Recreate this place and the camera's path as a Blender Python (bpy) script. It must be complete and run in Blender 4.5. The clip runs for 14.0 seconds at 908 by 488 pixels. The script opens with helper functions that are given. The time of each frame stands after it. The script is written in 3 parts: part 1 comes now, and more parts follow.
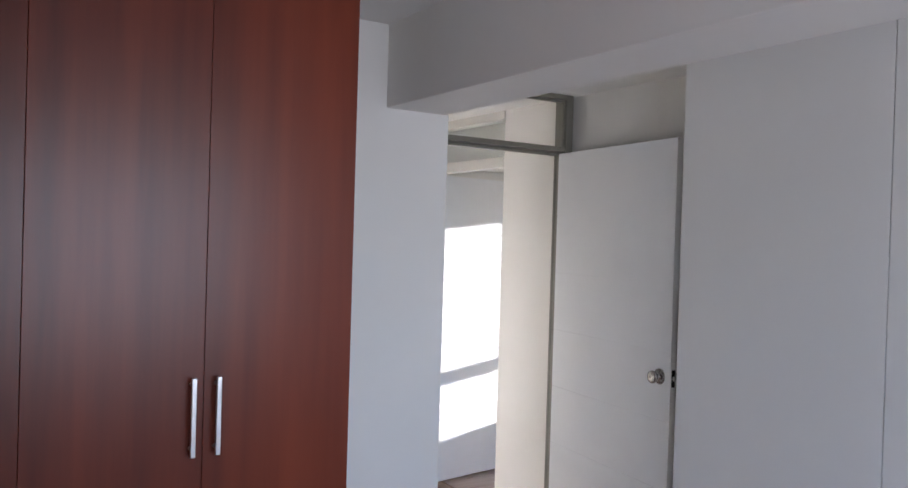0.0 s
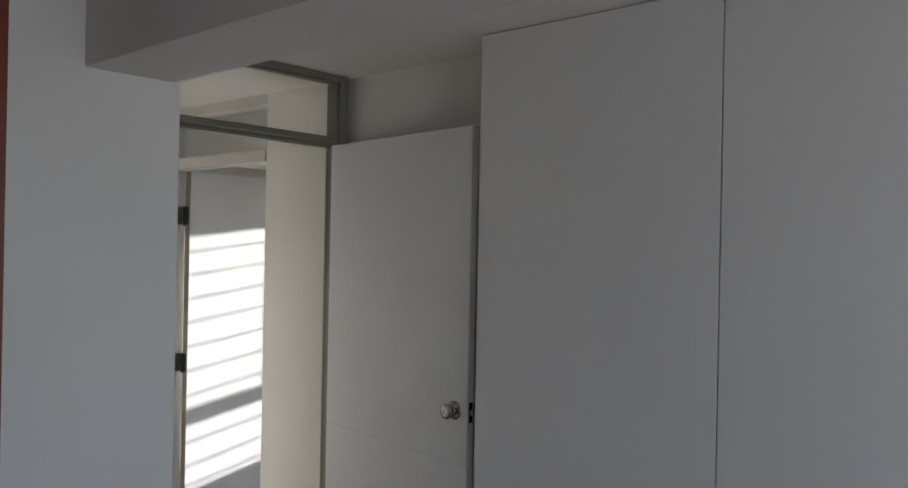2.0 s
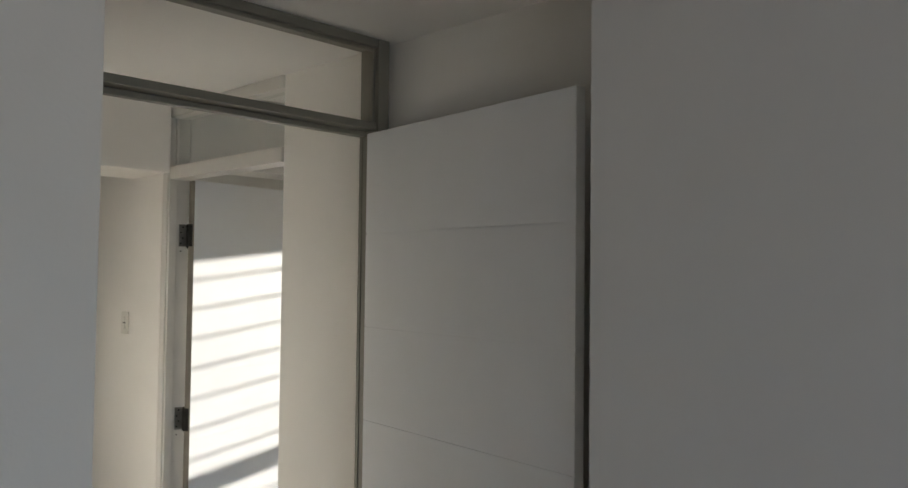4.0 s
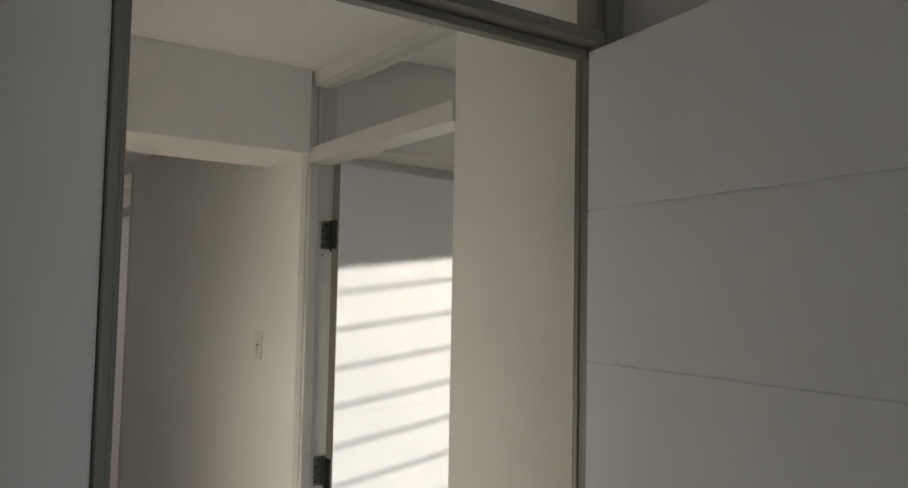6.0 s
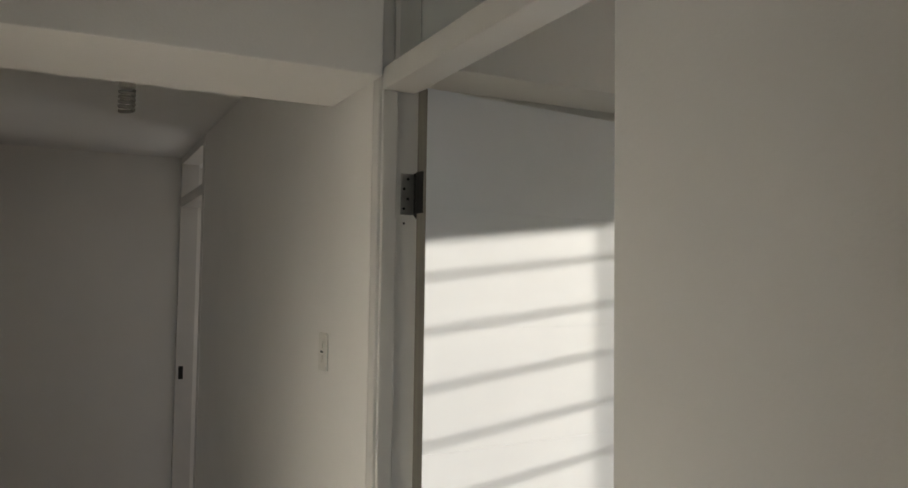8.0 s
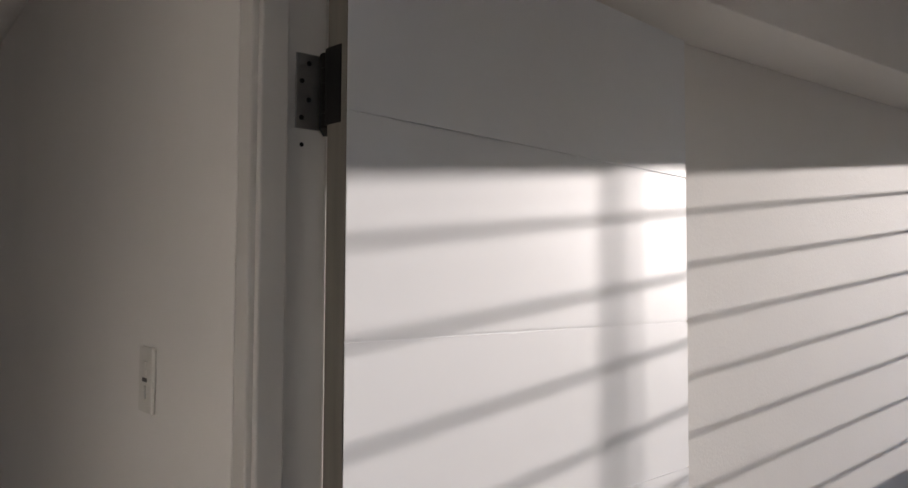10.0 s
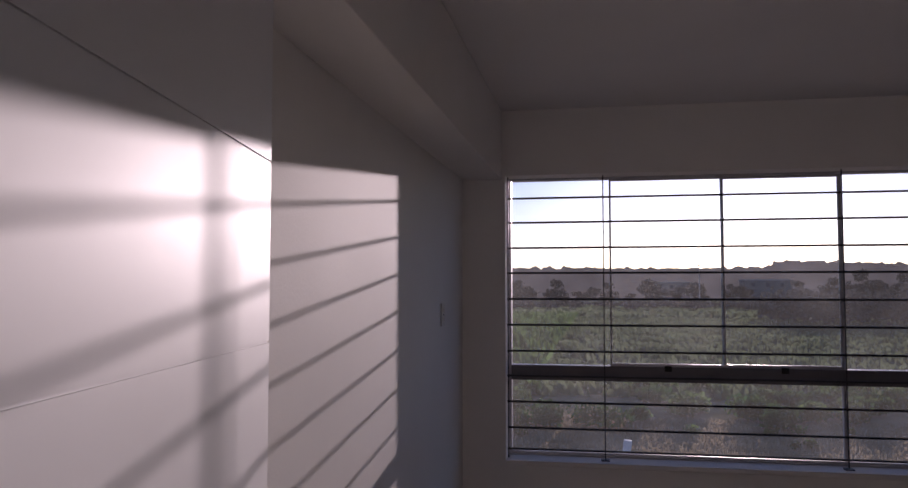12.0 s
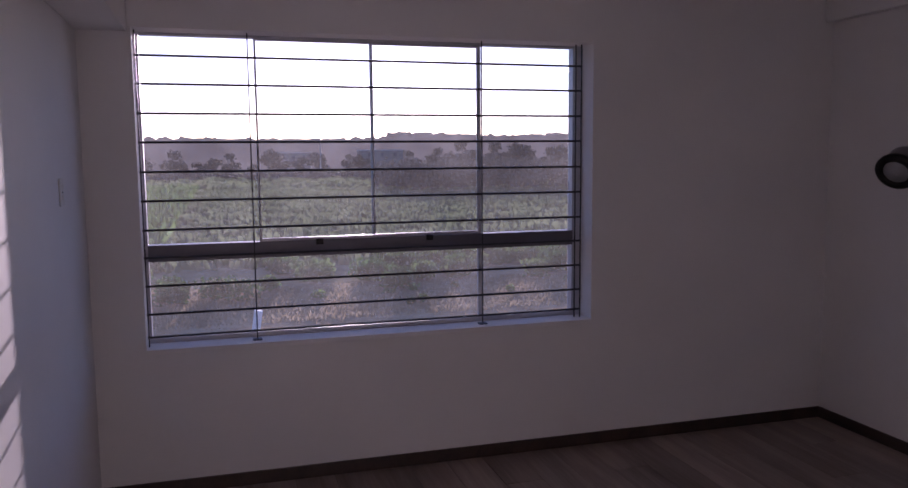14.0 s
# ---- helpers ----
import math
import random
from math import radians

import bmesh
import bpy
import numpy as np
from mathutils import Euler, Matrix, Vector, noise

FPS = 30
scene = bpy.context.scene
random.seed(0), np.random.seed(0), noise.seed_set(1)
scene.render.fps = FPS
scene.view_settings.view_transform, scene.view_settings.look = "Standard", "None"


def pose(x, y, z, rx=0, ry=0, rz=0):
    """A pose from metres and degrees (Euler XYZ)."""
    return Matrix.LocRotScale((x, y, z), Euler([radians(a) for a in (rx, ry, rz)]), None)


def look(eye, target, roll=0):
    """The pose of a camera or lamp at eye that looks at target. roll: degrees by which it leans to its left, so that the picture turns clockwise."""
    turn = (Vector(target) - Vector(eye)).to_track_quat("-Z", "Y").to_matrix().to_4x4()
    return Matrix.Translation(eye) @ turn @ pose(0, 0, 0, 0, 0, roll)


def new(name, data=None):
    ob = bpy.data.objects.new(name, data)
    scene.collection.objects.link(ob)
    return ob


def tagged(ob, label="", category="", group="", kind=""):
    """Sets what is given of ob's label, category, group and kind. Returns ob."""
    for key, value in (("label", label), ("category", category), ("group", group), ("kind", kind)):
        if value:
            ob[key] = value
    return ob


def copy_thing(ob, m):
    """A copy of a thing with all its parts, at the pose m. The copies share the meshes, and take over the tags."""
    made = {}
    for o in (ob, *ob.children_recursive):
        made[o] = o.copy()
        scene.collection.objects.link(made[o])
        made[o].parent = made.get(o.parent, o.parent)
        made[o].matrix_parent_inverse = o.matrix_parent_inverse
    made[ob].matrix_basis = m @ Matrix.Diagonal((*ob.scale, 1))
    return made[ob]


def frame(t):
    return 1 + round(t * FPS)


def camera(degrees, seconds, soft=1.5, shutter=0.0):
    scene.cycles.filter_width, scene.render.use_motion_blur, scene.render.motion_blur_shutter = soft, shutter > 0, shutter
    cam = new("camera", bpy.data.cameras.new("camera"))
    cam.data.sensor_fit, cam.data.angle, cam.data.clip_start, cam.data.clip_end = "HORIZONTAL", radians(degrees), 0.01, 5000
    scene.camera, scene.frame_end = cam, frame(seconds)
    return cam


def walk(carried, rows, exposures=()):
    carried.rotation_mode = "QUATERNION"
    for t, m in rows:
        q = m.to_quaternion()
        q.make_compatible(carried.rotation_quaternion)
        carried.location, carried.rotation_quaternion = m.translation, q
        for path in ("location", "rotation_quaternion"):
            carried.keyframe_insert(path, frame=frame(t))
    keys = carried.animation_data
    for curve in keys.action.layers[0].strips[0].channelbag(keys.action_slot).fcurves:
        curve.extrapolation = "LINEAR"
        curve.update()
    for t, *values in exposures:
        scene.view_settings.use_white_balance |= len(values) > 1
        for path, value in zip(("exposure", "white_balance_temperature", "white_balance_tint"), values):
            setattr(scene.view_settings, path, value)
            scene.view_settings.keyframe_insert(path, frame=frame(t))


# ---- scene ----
cam = camera(59.4, 14.0)
PATH = [
    (0, (-1.714, -3.13, 1.643), (-0.631, -1.449, 1.624), 1.7),
    (0.5, (-1.63, -3.081, 1.642), (-0.355, -1.54, 1.593), 2.3),
    (1, (-1.516, -2.915, 1.638), (-0.129, -1.475, 1.603), 1.9),
    (1.5, (-1.408, -2.772, 1.651), (0.063, -1.418, 1.643), 1.4),
    (2, (-1.294, -2.644, 1.661), (0.211, -1.328, 1.665), 1.1),
    (2.5, (-1.13, -2.493, 1.666), (0.357, -1.157, 1.703), 0.9),
    (5, (-0.43, -1.571, 1.626), (0.883, -0.066, 1.72), 0.5),
    (5.5, (-0.303, -1.383, 1.616), (0.871, 0.233, 1.723), 1.0),
    (6, (-0.179, -1.14, 1.596), (0.953, 0.503, 1.725), 1.1),
    (6.5, (-0.097, -0.946, 1.6), (1.05, 0.688, 1.73), 0.5),
    (7, (0.053, -0.756, 1.582), (1.149, 0.912, 1.712), 0.1),
    (7.5, (0.194, -0.568, 1.599), (1.184, 1.165, 1.736), 0.7),
    (8, (0.282, -0.357, 1.579), (1.167, 1.433, 1.685), 0.8),
    (10.5, (0.597, 0.655, 1.547), (2.053, 2.022, 1.653), 0.5),
    (11, (0.623, 0.816, 1.56), (2.349, 1.821, 1.678), 0.6),
    (11.5, (0.639, 0.907, 1.567), (2.534, 1.538, 1.684), -0.3),
    (12, (0.694, 0.938, 1.561), (2.659, 1.291, 1.672), -0.0),
    (12.5, (0.765, 0.942, 1.57), (2.75, 1.157, 1.677), -0.0),
    (13, (0.837, 0.949, 1.571), (2.834, 1.014, 1.663), 0.2),
    (13.5, (0.901, 0.989, 1.557), (2.881, 0.709, 1.609), 0.3),
    (14, (0.942, 1.056, 1.560), (2.846, 0.496, 1.344), -0.5),
]
walk(cam, [(t, look(eye, target, roll)) for t, eye, target, roll in PATH], [
    (0.0, 3.22, 6420, 17), (0.6, 2.86, 6500, 15), (1.0, 2.46, 6580, 14), (1.5, 2.26, 6700, 13), (2.2, 2.30, 6770, 11), (2.7, 2.32, 6830, 10), (4.8, 2.20, 7220, 10),
    (8.2, 1.82, 7180, 10), (10.4, 1.05, 6900, 22), (11.0, 0.42, 6950, 27), (11.6, 0.18, 6980, 35), (12.5, 0.20, 6930, 43), (13.2, 0.34, 6800, 47),
    (14.0, 1.02, 6450, 50)])

# ---- light ----
SUN_AZ, SUN_EL = 9.3, 6.4          # degrees right of +x, degrees above the horizon
world = bpy.data.worlds.new("sky")
scene.world = world
world.use_nodes = True
wn = world.node_tree.nodes
sky = wn.new("ShaderNodeTexSky")
sky.sky_type, sky.sun_disc = "NISHITA", False
sky.sun_elevation, sky.sun_rotation = radians(SUN_EL), radians(90 + SUN_AZ)
sky.air_density, sky.dust_density, sky.ozone_density = 0.8, 0.55, 5.0
wn["Background"].inputs["Strength"].default_value = 0.14
world.node_tree.links.new(sky.outputs[0], wn["Background"].inputs[0])

sun_data = bpy.data.lights.new("sun", "SUN")
sun_data.energy, sun_data.angle, sun_data.color = 2.15, radians(0.5), (1.0, 0.99, 0.965)
sun = new("sun", sun_data)
a, e = radians(SUN_AZ), radians(SUN_EL)
sun.matrix_world = look((0, 0, 0), (-math.cos(e) * math.cos(a), math.cos(e) * math.sin(a), -math.sin(e)))
sun.location = (9, -1, 6)


def window_light(name, eye, target, wide, high, watts, colour):
    """Sky light in the opening of a window."""
    d = bpy.data.lights.new(name, "AREA")
    d.shape, d.size, d.size_y, d.energy, d.color = "RECTANGLE", wide, high, watts, colour
    ob = new(name, d)
    ob.matrix_world = look(eye, target)
    return ob


window_light("bedroom_window_light", (-0.8, -4.62, 1.5), (-0.8, 0, 1.5), 1.75, 1.15, 4.4, (0.80, 0.89, 1.0))
window_light("far_room_window_light", (2.7, 5.34, 1.5), (2.7, 0, 1.5), 1.0, 1.15, 4, (0.95, 0.96, 1.0))

# ---- materials ----


def material(name, colour, rough=0.6, metal=0.0, vary=0.06, scale=3.0, bump=0.15, grain=90.0, coat=0.0, spec=0.5, through_light=0.0):
    """A painted or plain surface: slow stains, fine grain and a little relief."""
    m = bpy.data.materials.new(name)
    m.use_nodes = True
    nt = m.node_tree
    n, l = nt.nodes, nt.links
    b = n["Principled BSDF"]
    b.inputs["Metallic"].default_value = metal
    b.inputs["Coat Weight"].default_value = coat
    co = n.new("ShaderNodeNewGeometry")
    big = n.new("ShaderNodeTexNoise")
    big.inputs["Scale"].default_value, big.inputs["Detail"].default_value = scale, 5
    small = n.new("ShaderNodeTexNoise")
    small.inputs["Scale"].default_value, small.inputs["Detail"].default_value = grain, 3
    for t in (big, small):
        l.new(co.outputs["Position"], t.inputs["Vector"])
    ramp = n.new("ShaderNodeValToRGB")
    lo = [c * (1 - vary) for c in colour]
    hi = [min(1, c * (1 + vary)) for c in colour]
    ramp.color_ramp.elements[0].color, ramp.color_ramp.elements[1].color = (*lo, 1), (*hi, 1)
    ramp.color_ramp.elements[0].position, ramp.color_ramp.elements[1].position = 0.3, 0.7
    l.new(big.outputs["Fac"], ramp.inputs["Fac"])
    l.new(ramp.outputs["Color"], b.inputs["Base Color"])
    mr = n.new("ShaderNodeMapRange")
    mr.inputs["To Min"].default_value, mr.inputs["To Max"].default_value = max(0.02, rough - 0.07), min(1, rough + 0.07)
    l.new(big.outputs["Fac"], mr.inputs["Value"])
    l.new(mr.outputs["Result"], b.inputs["Roughness"])
    b.inputs["Specular IOR Level"].default_value = spec
    if through_light:
        tl, mx = n.new("ShaderNodeBsdfTranslucent"), n.new("ShaderNodeMixShader")
        mx.inputs[0].default_value = through_light
        l.new(ramp.outputs["Color"], tl.inputs["Color"])
        l.new(b.outputs[0], mx.inputs[1])
        l.new(tl.outputs[0], mx.inputs[2])
        l.new(mx.outputs[0], n["Material Output"].inputs["Surface"])
    if bump:
        bp = n.new("ShaderNodeBump")
        bp.inputs["Strength"].default_value, bp.inputs["Distance"].default_value = bump, 0.002
        l.new(small.outputs["Fac"], bp.inputs["Height"])
        l.new(bp.outputs["Normal"], b.inputs["Normal"])
    return m


def wood(name, dark, light, along, rough=0.35, scale=9.0, coat=0.0, spec=0.5):
    """Streaky wood; along: the axis of the grain (0, 1 or 2)."""
    m = bpy.data.materials.new(name)
    m.use_nodes = True
    nt = m.node_tree
    n, l = nt.nodes, nt.links
    b = n["Principled BSDF"]
    b.inputs["Roughness"].default_value = rough
    b.inputs["Specular IOR Level"].default_value = spec
    b.inputs["Coat Weight"].default_value = coat
    co = n.new("ShaderNodeNewGeometry")
    info = n.new("ShaderNodeObjectInfo")
    sh = n.new("ShaderNodeVectorMath")
    sh.operation = "MULTIPLY_ADD"
    comb = n.new("ShaderNodeCombineXYZ")
    for i in range(3):
        l.new(info.outputs["Random"], comb.inputs[i])
    sh.inputs[1].default_value = (7.3, 5.1, 3.7)
    l.new(comb.outputs[0], sh.inputs[0])
    l.new(co.outputs["Position"], sh.inputs[2])
    mp = n.new("ShaderNodeMapping")
    sc = [scale, scale, scale]
    sc[along] = scale * 0.06
    mp.inputs["Scale"].default_value = sc
    l.new(sh.outputs[0], mp.inputs["Vector"])
    a1, a2 = n.new("ShaderNodeTexNoise"), n.new("ShaderNodeTexNoise")
    a1.inputs["Scale"].default_value, a1.inputs["Detail"].default_value, a1.inputs["Distortion"].default_value = 1.0, 6, 0.6
    a2.inputs["Scale"].default_value, a2.inputs["Detail"].default_value = 9.0, 4
    for t in (a1, a2):
        l.new(mp.outputs[0], t.inputs["Vector"])
    mix = n.new("ShaderNodeMath")
    mix.operation = "MULTIPLY_ADD"
    mix.inputs[1].default_value = 0.35
    l.new(a2.outputs["Fac"], mix.inputs[0])
    sub = n.new("ShaderNodeMath")
    sub.operation = "MULTIPLY"
    sub.inputs[1].default_value = 0.8
    l.new(a1.outputs["Fac"], sub.inputs[0])
    l.new(sub.outputs[0], mix.inputs[2])
    ramp = n.new("ShaderNodeValToRGB")
    ramp.color_ramp.elements[0].color, ramp.color_ramp.elements[1].color = (*dark, 1), (*light, 1)
    ramp.color_ramp.elements[0].position, ramp.color_ramp.elements[1].position = 0.36, 0.78
    l.new(mix.outputs[0], ramp.inputs["Fac"])
    hv = n.new("ShaderNodeHueSaturation")
    mr = n.new("ShaderNodeMapRange")
    mr.inputs["To Min"].default_value, mr.inputs["To Max"].default_value = 0.85, 1.15
    l.new(info.outputs["Random"], mr.inputs["Value"])
    l.new(mr.outputs["Result"], hv.inputs["Value"])
    l.new(ramp.outputs["Color"], hv.inputs["Color"])
    l.new(hv.outputs["Color"], b.inputs["Base Color"])
    bp = n.new("ShaderNodeBump")
    bp.inputs["Strength"].default_value, bp.inputs["Distance"].default_value = 0.12, 0.001
    l.new(mix.outputs[0], bp.inputs["Height"])
    l.new(bp.outputs["Normal"], b.inputs["Normal"])
    return m


def glass(name, dust=0.0):
    """A pane: straight through, with a glossy surface and a thin uneven film of dust."""
    m = bpy.data.materials.new(name)
    m.use_nodes = True
    n, l = m.node_tree.nodes, m.node_tree.links
    n.remove(n["Principled BSDF"])
    tr, gl, lw, mx = n.new("ShaderNodeBsdfTransparent"), n.new("ShaderNodeBsdfGlossy"), n.new("ShaderNodeLayerWeight"), n.new("ShaderNodeMixShader")
    tr.inputs["Color"].default_value = (0.96, 0.975, 0.97, 1)
    gl.inputs["Roughness"].default_value = 0.02
    pw = n.new("ShaderNodeMath")
    pw.operation = "POWER"
    pw.inputs[1].default_value = 4.0
    mr = n.new("ShaderNodeMapRange")
    mr.inputs["To Min"].default_value, mr.inputs["To Max"].default_value = 0.012, 0.5
    l.new(lw.outputs["Facing"], pw.inputs[0])
    l.new(pw.outputs[0], mr.inputs["Value"])
    l.new(mr.outputs["Result"], mx.inputs[0])
    l.new(tr.outputs[0], mx.inputs[1])
    l.new(gl.outputs[0], mx.inputs[2])
    film, over, tx, dr, co = n.new("ShaderNodeBsdfTranslucent"), n.new("ShaderNodeMixShader"), n.new("ShaderNodeTexNoise"), n.new("ShaderNodeMapRange"), n.new("ShaderNodeNewGeometry")
    film.inputs["Color"].default_value = (0.88, 0.86, 0.80, 1)
    tx.inputs["Scale"].default_value, tx.inputs["Detail"].default_value = 3.2, 6
    dr.inputs["From Min"].default_value, dr.inputs["From Max"].default_value = 0.3, 0.7
    dr.inputs["To Min"].default_value, dr.inputs["To Max"].default_value = dust * 0.6, dust * 1.4
    l.new(co.outputs["Position"], tx.inputs["Vector"])
    l.new(tx.outputs["Fac"], dr.inputs["Value"])
    l.new(dr.outputs["Result"], over.inputs[0])
    l.new(mx.outputs[0], over.inputs[1])
    l.new(film.outputs[0], over.inputs[2])
    l.new(over.outputs[0], n["Material Output"].inputs["Surface"])
    return m


PAINT = material("off_white_wall_paint", (0.82, 0.80, 0.76), 0.66, vary=0.035, scale=1.6, bump=0.22, grain=140, spec=0.2)
CEIL = material("white_ceiling_paint", (0.85, 0.84, 0.81), 0.75, vary=0.03, scale=1.2, bump=0.2, grain=120)
PANEL = material("white_panel_paint", (0.78, 0.77, 0.75), 0.5, vary=0.03, scale=1.1, bump=0.1, grain=60)
LACQUER = material("white_door_lacquer", (0.79, 0.80, 0.805), 0.5, vary=0.03, scale=2.5, bump=0.06, grain=60, spec=0.2)
GREYWOOD = material("grey_beige_frame_paint", (0.215, 0.205, 0.17), 0.42, vary=0.06, scale=6, bump=0.12, grain=70)
WHITEWOOD = material("white_frame_paint", (0.66, 0.64, 0.60), 0.4, vary=0.04, scale=6, bump=0.1, grain=70)
CLOSET = wood("red_brown_laminate", (0.046, 0.0050, 0.003), (0.205, 0.037, 0.015), 2, 0.31, 2.2, 0.0, 0.36)
CLOSET_IN = wood("red_brown_laminate_edge", (0.05, 0.010, 0.008), (0.11, 0.025, 0.015), 2, 0.5, 9.0)
PLANK = wood("grey_brown_floor_plank", (0.15, 0.108, 0.088), (0.38, 0.29, 0.24), 0, 0.33, 8.0)
SKIRT = wood("dark_brown_skirting", (0.03, 0.018, 0.014), (0.075, 0.045, 0.032), 0, 0.4, 9.0)
CHROME = material("brushed_nickel", (0.33, 0.31, 0.29), 0.12, 1.0, 0.05, 20, 0.03, 200)
STEEL = material("satin_steel", (0.66, 0.66, 0.66), 0.32, 1.0, 0.05, 20, 0.05, 200)
DARKSTEEL = material("dull_steel", (0.34, 0.33, 0.31), 0.38, 0.9, 0.12, 30, 0.05, 200)
BLACK = material("black_hinge_metal", (0.018, 0.017, 0.016), 0.45, 0.6, 0.2, 20, 0.1, 200)
IRON = material("dark_grille_paint", (0.025, 0.023, 0.025), 0.5, 0.0, 0.15, 12, 0.15, 150)
ALU = material("pale_aluminium", (0.50, 0.50, 0.52), 0.45, 0.3, 0.05, 10, 0.05, 150)
# Aluminium darkened for the middle rail: its backlit shade put into the colour.
BACKLIT_ALU = material("backlit_aluminium", (0.13, 0.125, 0.14), 0.45, 0.3, 0.08, 10, 0.05, 150)
PLASTIC = material("ivory_plastic", (0.70, 0.68, 0.62), 0.35, 0.0, 0.02, 12, 0.02, 150)
DARKPLASTIC = material("dark_plastic", (0.03, 0.03, 0.03), 0.4, 0.0, 0.1, 12, 0.02, 150)
DRUM = material("grey_lamp_enamel", (0.22, 0.21, 0.22), 0.4, 0.0, 0.06, 12, 0.02, 150)
BULB = material("milky_lamp_tube", (0.40, 0.39, 0.36), 0.25, 0.0, 0.02, 12, 0.0, 150)
GLASS = glass("window_glass")
GREY_EDGE = wood("grey_brown_door_edge", (0.12, 0.112, 0.095), (0.22, 0.205, 0.175), 2, 0.7, 9.0, 0.0, 0.2)
DUSTY_GLASS = glass("dusty_window_glass", 0.036)
SOIL = material("bare_soil", (0.17, 0.125, 0.09), 0.95, vary=0.35, scale=0.35, bump=0.5, grain=3)
CONC = material("weathered_concrete", (0.45, 0.43, 0.40), 0.9, vary=0.1, scale=2, bump=0.3, grain=20)
LEAF = material("dull_green_leaves", (0.10, 0.165, 0.058), 0.7, vary=0.5, scale=0.6, bump=0.0, spec=0.05, through_light=0.75)
LEAF_DRY = material("dry_shrub_leaves", (0.40, 0.26, 0.14), 0.8, vary=0.35, scale=0.6, bump=0.0, spec=0.05, through_light=0.55)
GRASS = material("grey_green_grass", (0.15, 0.185, 0.10), 0.8, vary=0.35, scale=0.25, bump=0.0, spec=0.05, through_light=0.65)
LEAF_FAR = material("dark_tree_leaves", (0.062, 0.064, 0.062), 0.8, vary=0.35, scale=0.1, bump=0.0, spec=0.05, through_light=0.55)
BARK = material("grey_bark", (0.12, 0.10, 0.08), 0.9, vary=0.2, scale=2, bump=0.3, grain=12)
WHITEPOST = material("white_post_paint", (0.85, 0.83, 0.80), 0.7, vary=0.08, scale=4, bump=0.2, grain=30)
STRAW = material("pale_dry_straw", (0.34, 0.27, 0.18), 0.8, vary=0.3, scale=0.5, bump=0.0, spec=0.05, through_light=0.65)
DEEP_LEAF = material("deep_green_leaves", (0.050, 0.115, 0.036), 0.7, vary=0.5, scale=0.8, bump=0.0, spec=0.05, through_light=0.6)
PLASTER = material("pale_house_plaster", (0.20, 0.175, 0.15), 0.9, vary=0.15, scale=0.3, bump=0.1, grain=5)


def ground_material():
    """Fields: green crop strips, dry grass and bare soil by distance from the house."""
    m = bpy.data.materials.new("open_fields")
    m.use_nodes = True
    n, l = m.node_tree.nodes, m.node_tree.links
    b = n["Principled BSDF"]
    b.inputs["Roughness"].default_value = 1.0
    b.inputs["Specular IOR Level"].default_value = 0.0
    co = n.new("ShaderNodeNewGeometry")
    sep = n.new("ShaderNodeSeparateXYZ")
    l.new(co.outputs["Position"], sep.inputs[0])
    wob = n.new("ShaderNodeTexNoise")
    wob.inputs["Scale"].default_value, wob.inputs["Detail"].default_value = 0.06, 6
    l.new(co.outputs["Position"], wob.inputs["Vector"])
    add = n.new("ShaderNodeMath")
    add.operation = "MULTIPLY_ADD"
    add.inputs[1].default_value = 34.0
    l.new(wob.outputs["Fac"], add.inputs[0])
    l.new(sep.outputs["X"], add.inputs[2])
    mr = n.new("ShaderNodeMapRange")
    mr.inputs["From Min"].default_value, mr.inputs["From Max"].default_value = 30, 330
    l.new(add.outputs[0], mr.inputs["Value"])
    ramp = n.new("ShaderNodeValToRGB")
    el = ramp.color_ramp.elements
    el[0].position, el[0].color = 0.0, (0.50, 0.31, 0.19, 1)
    el[1].position, el[1].color = 1.0, (0.20, 0.20, 0.15, 1)
    for p, c in ((0.045, (0.42, 0.30, 0.18)), (0.075, (0.23, 0.22, 0.12)), (0.14, (0.17, 0.20, 0.11)), (0.30, (0.21, 0.235, 0.14)), (0.42, (0.27, 0.26, 0.20))):
        x = el.new(p)
        x.color = (*c, 1)
    l.new(mr.outputs["Result"], ramp.inputs["Fac"])
    fine = n.new("ShaderNodeTexNoise")
    fine.inputs["Scale"].default_value, fine.inputs["Detail"].default_value = 0.9, 8
    l.new(co.outputs["Position"], fine.inputs["Vector"])
    fm = n.new("ShaderNodeMapRange")
    fm.inputs["To Min"].default_value, fm.inputs["To Max"].default_value = 0.45, 1.55
    l.new(fine.outputs["Fac"], fm.inputs["Value"])
    hs = n.new("ShaderNodeHueSaturation")
    l.new(fm.outputs["Result"], hs.inputs["Value"])
    l.new(ramp.outputs["Color"], hs.inputs["Color"])
    l.new(hs.outputs["Color"], b.inputs["Base Color"])
    bp = n.new("ShaderNodeBump")
    bp.inputs["Strength"].default_value, bp.inputs["Distance"].default_value = 0.6, 0.3
    l.new(fine.outputs["Fac"], bp.inputs["Height"])
    l.new(bp.outputs["Normal"], b.inputs["Normal"])
    return m


FIELDS = ground_material()

# ---- mesh helpers ----


